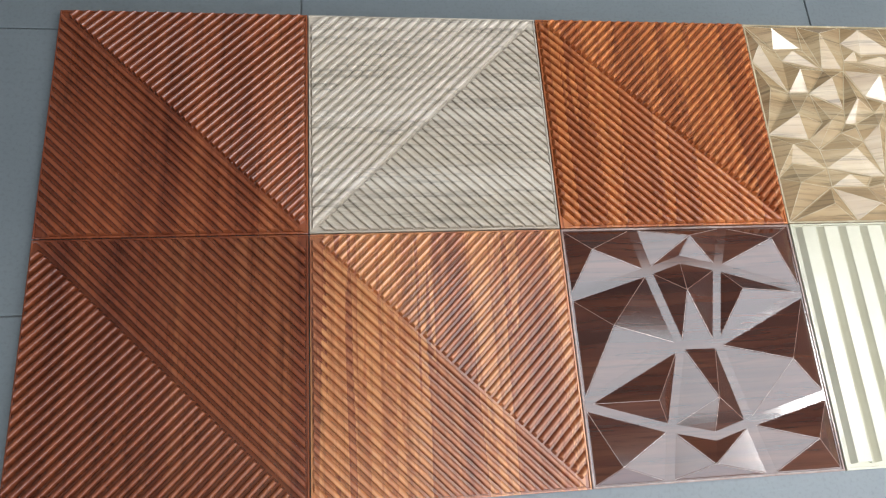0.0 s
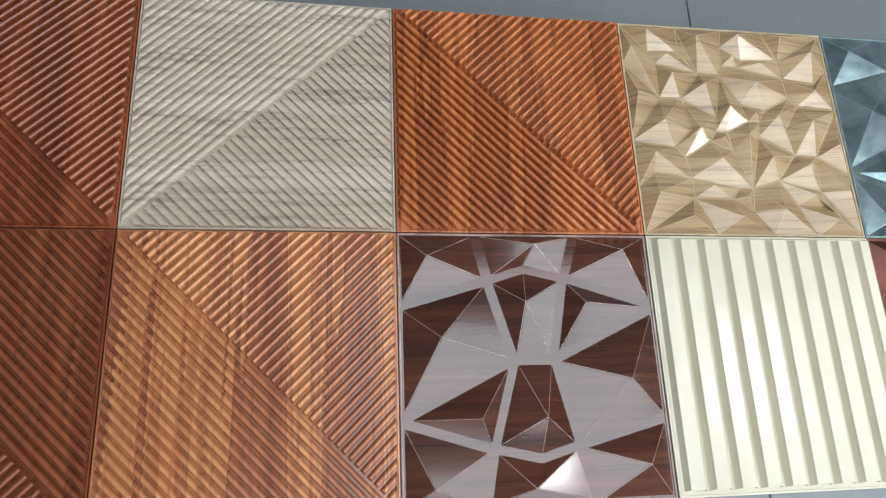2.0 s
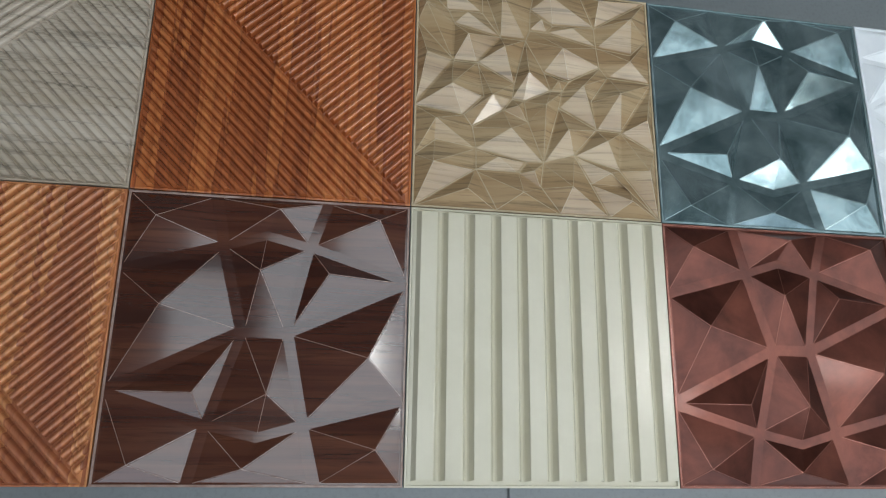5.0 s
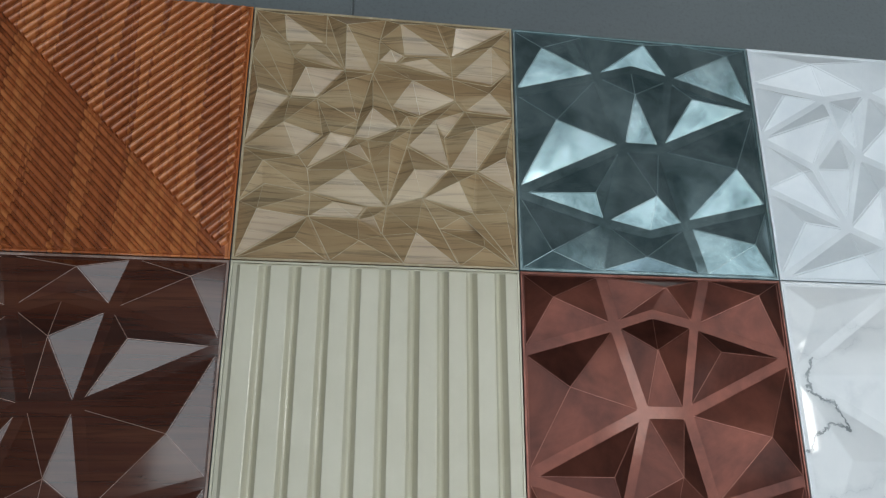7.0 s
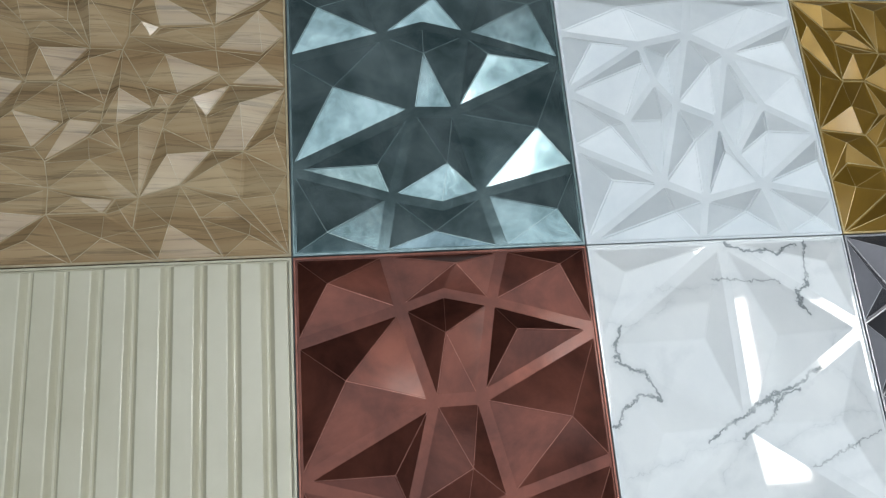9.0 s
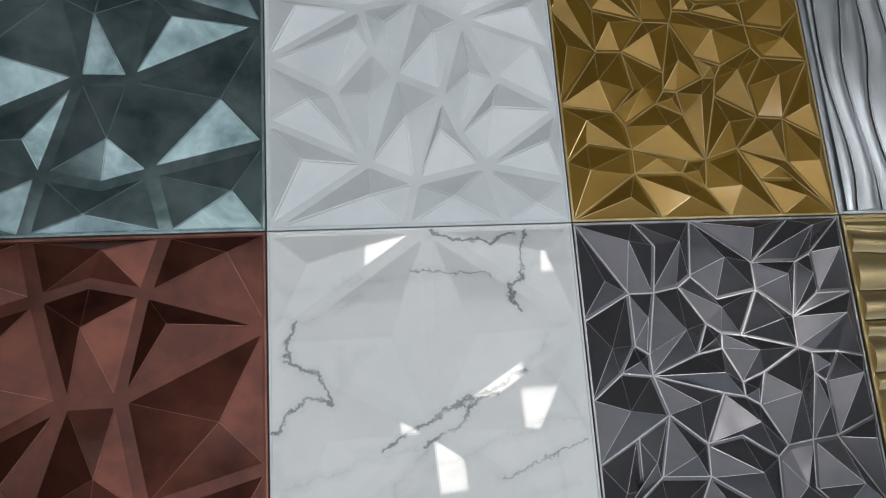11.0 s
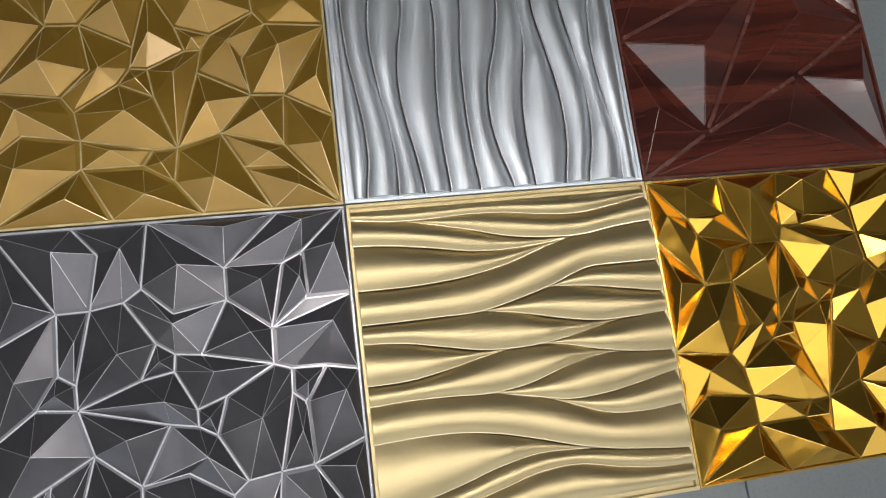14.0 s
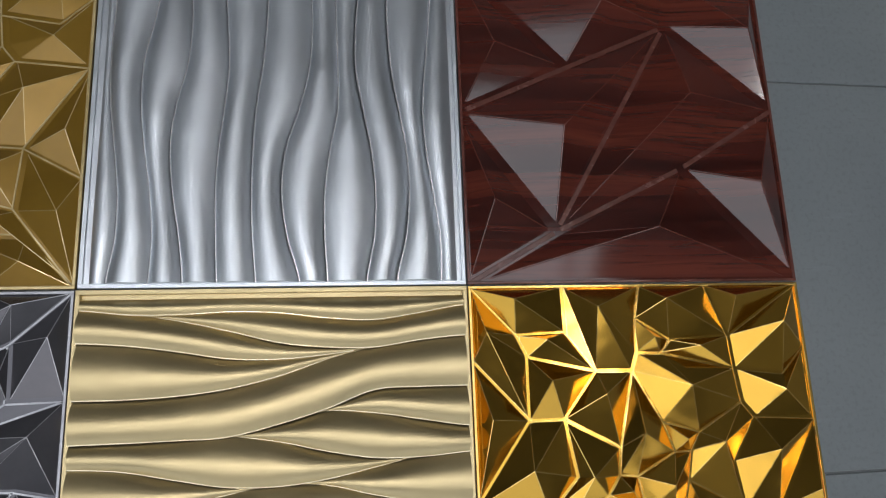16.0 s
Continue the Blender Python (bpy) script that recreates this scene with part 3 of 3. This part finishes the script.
GOLD_CRESTS_NEAR = [
    [3, 4, 6, 9, 12, 12.5, 10, 8, 7.5], [7, 9, 12, 15.5, 17.5, 17, 15.6, 13.9, 12.6], [27.0, 27.4, 27.1, 25.3, 22.1, 18.4, 15.6, 13.9, 12.6],
    [38.0, 38.4, 38.1, 37.3, 35.0, 31.1, 26.7, 25.7, 26.4], [38.0, 38.4, 38.1, 37.3, 35.0, 32.6, 32.9, 34.8, 37.0], [38.0, 38.4, 38.1, 37.5, 38.9, 42.5, 45.0, 44.7, 43.8],
    [44.2, 44.4, 46.3, 48.9, 50.4, 49.9, 46.9, 44.7, 43.8], [56.8, 55.8, 53.3, 50.9, 50.4, 49.9, 46.9, 44.7, 43.8]]
GOLD_CRESTS_FAR = [
    [56.8, 55.8, 53.3, 50.9, 50.4, 51.5, 53.8, 55.9, 56.6], [62.6, 62.6, 62.7, 63.0, 61.3, 58.4, 56.2, 55.9, 56.6], [62.6, 62.6, 62.7, 63.0, 65.6, 68.4, 67.5, 65.4, 63.4],
    [62.6, 62.6, 62.7, 63.0, 65.6, 69.1, 73.5, 73.9, 73.8], [73.2, 73.1, 73.6, 75.0, 77.8, 81.8, 84.7, 86.4, 87.4], [87.4, 86.5, 84.7, 82.6, 82.2, 83.1, 84.7, 86.4, 87.4],
    [95.8, 94.5, 92.6, 89.7, 86.5, 85.0, 84.7, 86.4, 87.4], [95.8, 94.5, 94.4, 94.9, 94.4, 92.8, 92.1, 93.8, 95.8]]
SILVER_CRESTS = [
    [6.3, 7.9, 7.6, 6.1, 4.5, 3.9, 4.2, 4.8, 5.5], [16.6, 16.8, 15.6, 13.7, 12.4, 12.6, 14.8, 16.6, 17.4], [25.1, 23.7, 21.6, 20.5, 21.6, 24.2, 25.0, 24.4, 23.8],
    [33.7, 33.1, 32.7, 33.2, 34.5, 35.4, 34.8, 33.9, 33.4], [43.7, 42.7, 42.2, 42.4, 43.1, 44.7, 45.6, 46.0, 46.0], [55.2, 51.9, 50.3, 51.3, 55.0, 57.7, 58.5, 58.2, 57.4],
    [62.7, 62.0, 62.0, 63.5, 65.7, 65.8, 65.5, 65.3, 65.2], [73.4, 75.6, 76.2, 75.2, 73.0, 71.0, 71.0, 72.0, 73.2], [81.7, 84.5, 85.7, 85.3, 83.4, 81.4, 80.5, 80.4, 81.0],
    [94.1, 94.2, 92.7, 91.0, 90.3, 91.2, 92.5, 93.6, 94.0]]


def waved(column, row, crests, surface, edge_shine, upright, label):
    ob = panel(column, row, label)
    backing(ob, surface, BASE - 0.001)
    rim(ob, surface, 0.006, BASE, BASE + 0.006 if not upright else BASE + 0.002)
    waves(ob, crests, surface, edge_shine, upright)
    return ob


def slatted(column, row, surface, label):
    """Upright slats, each with a flat face, a rounded fall and a hollow that rises to the next one."""
    ob = panel(column, row, label)
    backing(ob, surface)
    rim(ob, surface, 0.004, BASE, BASE + 0.004)
    first, pitch, count = 0.019, 0.0502, 10
    face = [(0.0, 0.0146), (0.015, 0.0155), (0.57, 0.0155), (0.615, 0.0146)]
    hollow = [(0.655, 0.0105), (0.7, 0.0058), (0.75, 0.0025), (0.81, 0.0015), (0.87, 0.003), (0.935, 0.0088), (0.995, 0.0143)]
    for n in range(count):
        profile = face + hollow
        if n == 0:
            profile = [(-0.25, 0.003), (-0.13, 0.003), (-0.065, 0.0088)] + profile
        if n == count - 1:
            profile = face[:2] + [(0.38, 0.0155), (0.42, 0.0146), (0.45, 0.003)]
        verts = []
        for y, inward in ((0.011, 1), (SIDE - 0.008, -1)):
            verts += [(first + (n + s) * pitch, y + inward * z * 0.25, BASE - 0.0005 + z) for s, z in profile]
        k = len(profile)
        floor_row = len(verts)
        verts += [(x, y, BASE - 0.0006) for x, y, _ in verts]
        faces = [(i, i + 1, i + 1 + k, i + k) for i in range(k - 1)]
        for start in (0, k):
            faces += [(start + i, floor_row + start + i, floor_row + start + i + 1, start + i + 1) for i in range(k - 1)]
        piece("slat", verts, faces, surface, ob)
    return ob


# ---- the setting ----
def tile_floor():
    bm = bmesh.new()
    box(bm, -3.2, 8.2, -3.2, 2.8, -0.12, -0.004)
    floor = part("floor", bm, GROUT)
    tagged(floor, "grey tiled floor with thin dark joints", "floor", kind="structure")
    long, wide, joint = 1.2, 0.6, 0.0018
    shared = {}
    starts = [0.485 + long * k for k in range(-3, 7)]
    for n, x in enumerate(starts):
        first = (-0.139 if n < 4 else 0.325) - wide * 5
        for k in range(10):
            x0, x1 = max(x, -3.2), min(x + long, 8.2)
            y0, y1 = max(first + k * wide, -3.2), min(first + (k + 1) * wide, 2.8)
            if x1 - x0 < 0.05 or y1 - y0 < 0.05:
                continue
            key = (round(x1 - x0, 3), round(y1 - y0, 3))
            if key not in shared:
                bm = bmesh.new()
                box(bm, joint, key[0] - joint, joint, key[1] - joint, -0.008, 0)
                bmesh.ops.bevel(bm, geom=[e for e in bm.edges if all(v.co.z > -0.001 for v in e.verts)], offset=0.0008, segments=1, affect="EDGES")
                me = bpy.data.meshes.new("tile")
                bm.to_mesh(me)
                bm.free()
                me.materials.append(TILE)
                shared[key] = me
            ob = new("tile", shared[key])
            ob.location, ob.parent = (x0, y0, 0), floor


def room():
    walls = {"wall_north": (-3.2, 8.2, 2.8, 3.0), "wall_south": (-3.2, 8.2, -3.4, -3.2), "wall_west": (-3.4, -3.2, -3.4, 3.0), "wall_east": (8.2, 8.4, -3.4, 3.0)}
    for name, (x0, x1, y0, y1) in walls.items():
        bm = bmesh.new()
        if name == "wall_south":
            (a, b), (c, d) = FRONT_X, FRONT_Z
            for u0, u1, w0, w1 in ((x0, a, -0.12, CEILING + 0.2), (b, x1, -0.12, CEILING + 0.2), (a, b, -0.12, c), (a, b, d, CEILING + 0.2)):
                box(bm, u0, u1, y0, y1, w0, w1)
        else:
            box(bm, x0, x1, y0, y1, -0.12, CEILING + 0.2)
        far = name == "wall_north"
        tagged(part(name, bm, DARK_PAINT if far else WALL_PAINT), "plain dark grey wall" if far else "plain pale painted wall", "wall", kind="structure")
    bm = bmesh.new()
    (a, b), (c, d) = OPEN_X, OPEN_Y
    for x0, x1, y0, y1 in ((-3.4, a, -3.4, 3.0), (b, 8.4, -3.4, 3.0), (a, b, -3.4, c), (a, b, d, 3.0)):
        box(bm, x0, x1, y0, y1, CEILING, CEILING + 0.2)
    tagged(part("ceiling", bm, CEILING_PAINT), "pale painted ceiling with a long roof opening", "ceiling", kind="structure")


def ceiling_light(x, y, wide, tall):
    """A flat lit panel in a thin frame, hung on a rail across the roof opening."""
    ob = tagged(new("ceiling_light"), "flat white lit panel lamp hung under the ceiling", "lamp", "panel lamps over the display")
    ob.location = (x, y, CEILING)
    bm = bmesh.new()
    box(bm, -0.02, 0.02, OPEN_Y[0] - 0.1 - y, OPEN_Y[1] + 0.1 - y, -0.03, 0)
    part("rail", bm, LAMP_PAINT, ob)
    bm = bmesh.new()
    w, t, e = wide / 2, tall / 2, 0.015
    for x0, x1, y0, y1 in ((-w - e, w + e, -t - e, -t), (-w - e, w + e, t, t + e), (-w - e, -w, -t, t), (w, w + e, -t, t)):
        box(bm, x0, x1, y0, y1, -0.06, -0.03)
    part("frame", bm, LAMP_PAINT, ob)
    bm = bmesh.new()
    box(bm, -w, w, -t, t, -0.055, -0.032)
    part("diffuser", bm, DIFFUSER, ob, "glowing white diffuser")


room()
for lamp_x in (3.5, 5.3):
    ceiling_light(lamp_x, 0.02, 0.36, 0.6)

# ---- the panels, from one end of the row to the other ----
ribbed(0, 1, MAHOGANY, False, True, "dark red mahogany panel with diagonal ribs")
ribbed(1, 1, ASH, True, False, "pale grey ash panel with diagonal ribs", 0.007, FLAT_RIB)
ribbed(2, 1, TEAK, False, True, "orange teak panel with diagonal ribs on the floor")
ribbed(0, 0, MAHOGANY_DEEP, True, True, "dark red mahogany panel with diagonal ribs")
ribbed(1, 0, TEAK_LIGHT, False, True, "light orange teak panel with diagonal ribs")
# oak edges: rubbed film and the gloss on the bevels in one pale tone
folded(3, 1, OAK, 0.017, "pale oak panel folded into small sharp facets", OAK_EDGE, seam=0.0013)
faceted(4, 1, LATTICE, LATTICE_CELLS, TEAL, 0.018, 0.012, "blue-green patina panel with large pyramids", TEAL_EDGE)
faceted(5, 1, CRUMPLE, CRUMPLE_CELLS, WHITE, 0.022, 0.009, "matt white panel with soft crumpled facets", edge=0.0022)
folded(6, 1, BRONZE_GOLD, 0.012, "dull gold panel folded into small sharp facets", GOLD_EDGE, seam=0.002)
waved(7, 1, SILVER_CRESTS, SILVER, SILVER_EDGE, True, "brushed silver panel with flowing upright waves")
shards = faceted(8, 1, SHARD, SHARD_CELLS, CHERRY, 0.022, 0.01, "glossy red cherry panel with long shards", CHERRY_EDGE)
# strips added along the bands; their lighter colour imitates a reflection
for a, b in ("AC", "CB", "BD", "DE", ("bl", "B")):
    p, q = (Vector((SHARD[n][0] * SIDE, SHARD[n][1] * SIDE, BASE)) for n in (a, b))
    bead(shards, "band", p.lerp(q, 0.03), p.lerp(q, 0.97), 0.006, 0.0006, CHERRY_BAND)
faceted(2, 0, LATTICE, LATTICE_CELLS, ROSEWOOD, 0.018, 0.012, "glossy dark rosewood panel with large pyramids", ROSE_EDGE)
slatted(3, 0, CREAM, "cream lacquered panel with upright slats")
faceted(4, 0, LATTICE, LATTICE_CELLS, COPPER, 0.018, 0.012, "brown copper panel with large pyramids", COPPER_EDGE)
faceted(5, 0, STAR, STAR_CELLS, MARBLE, 0.009, 0.006, "white marble panel with dark veins and broad facets")
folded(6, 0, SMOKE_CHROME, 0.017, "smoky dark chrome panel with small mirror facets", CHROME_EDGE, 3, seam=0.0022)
waved(7, 0, GOLD_CRESTS_NEAR + GOLD_CRESTS_FAR, CHAMPAGNE, CHAMPAGNE_EDGE, False, "champagne gold panel with flowing level waves")
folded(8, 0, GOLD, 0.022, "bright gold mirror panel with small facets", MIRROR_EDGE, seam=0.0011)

tile_floor()
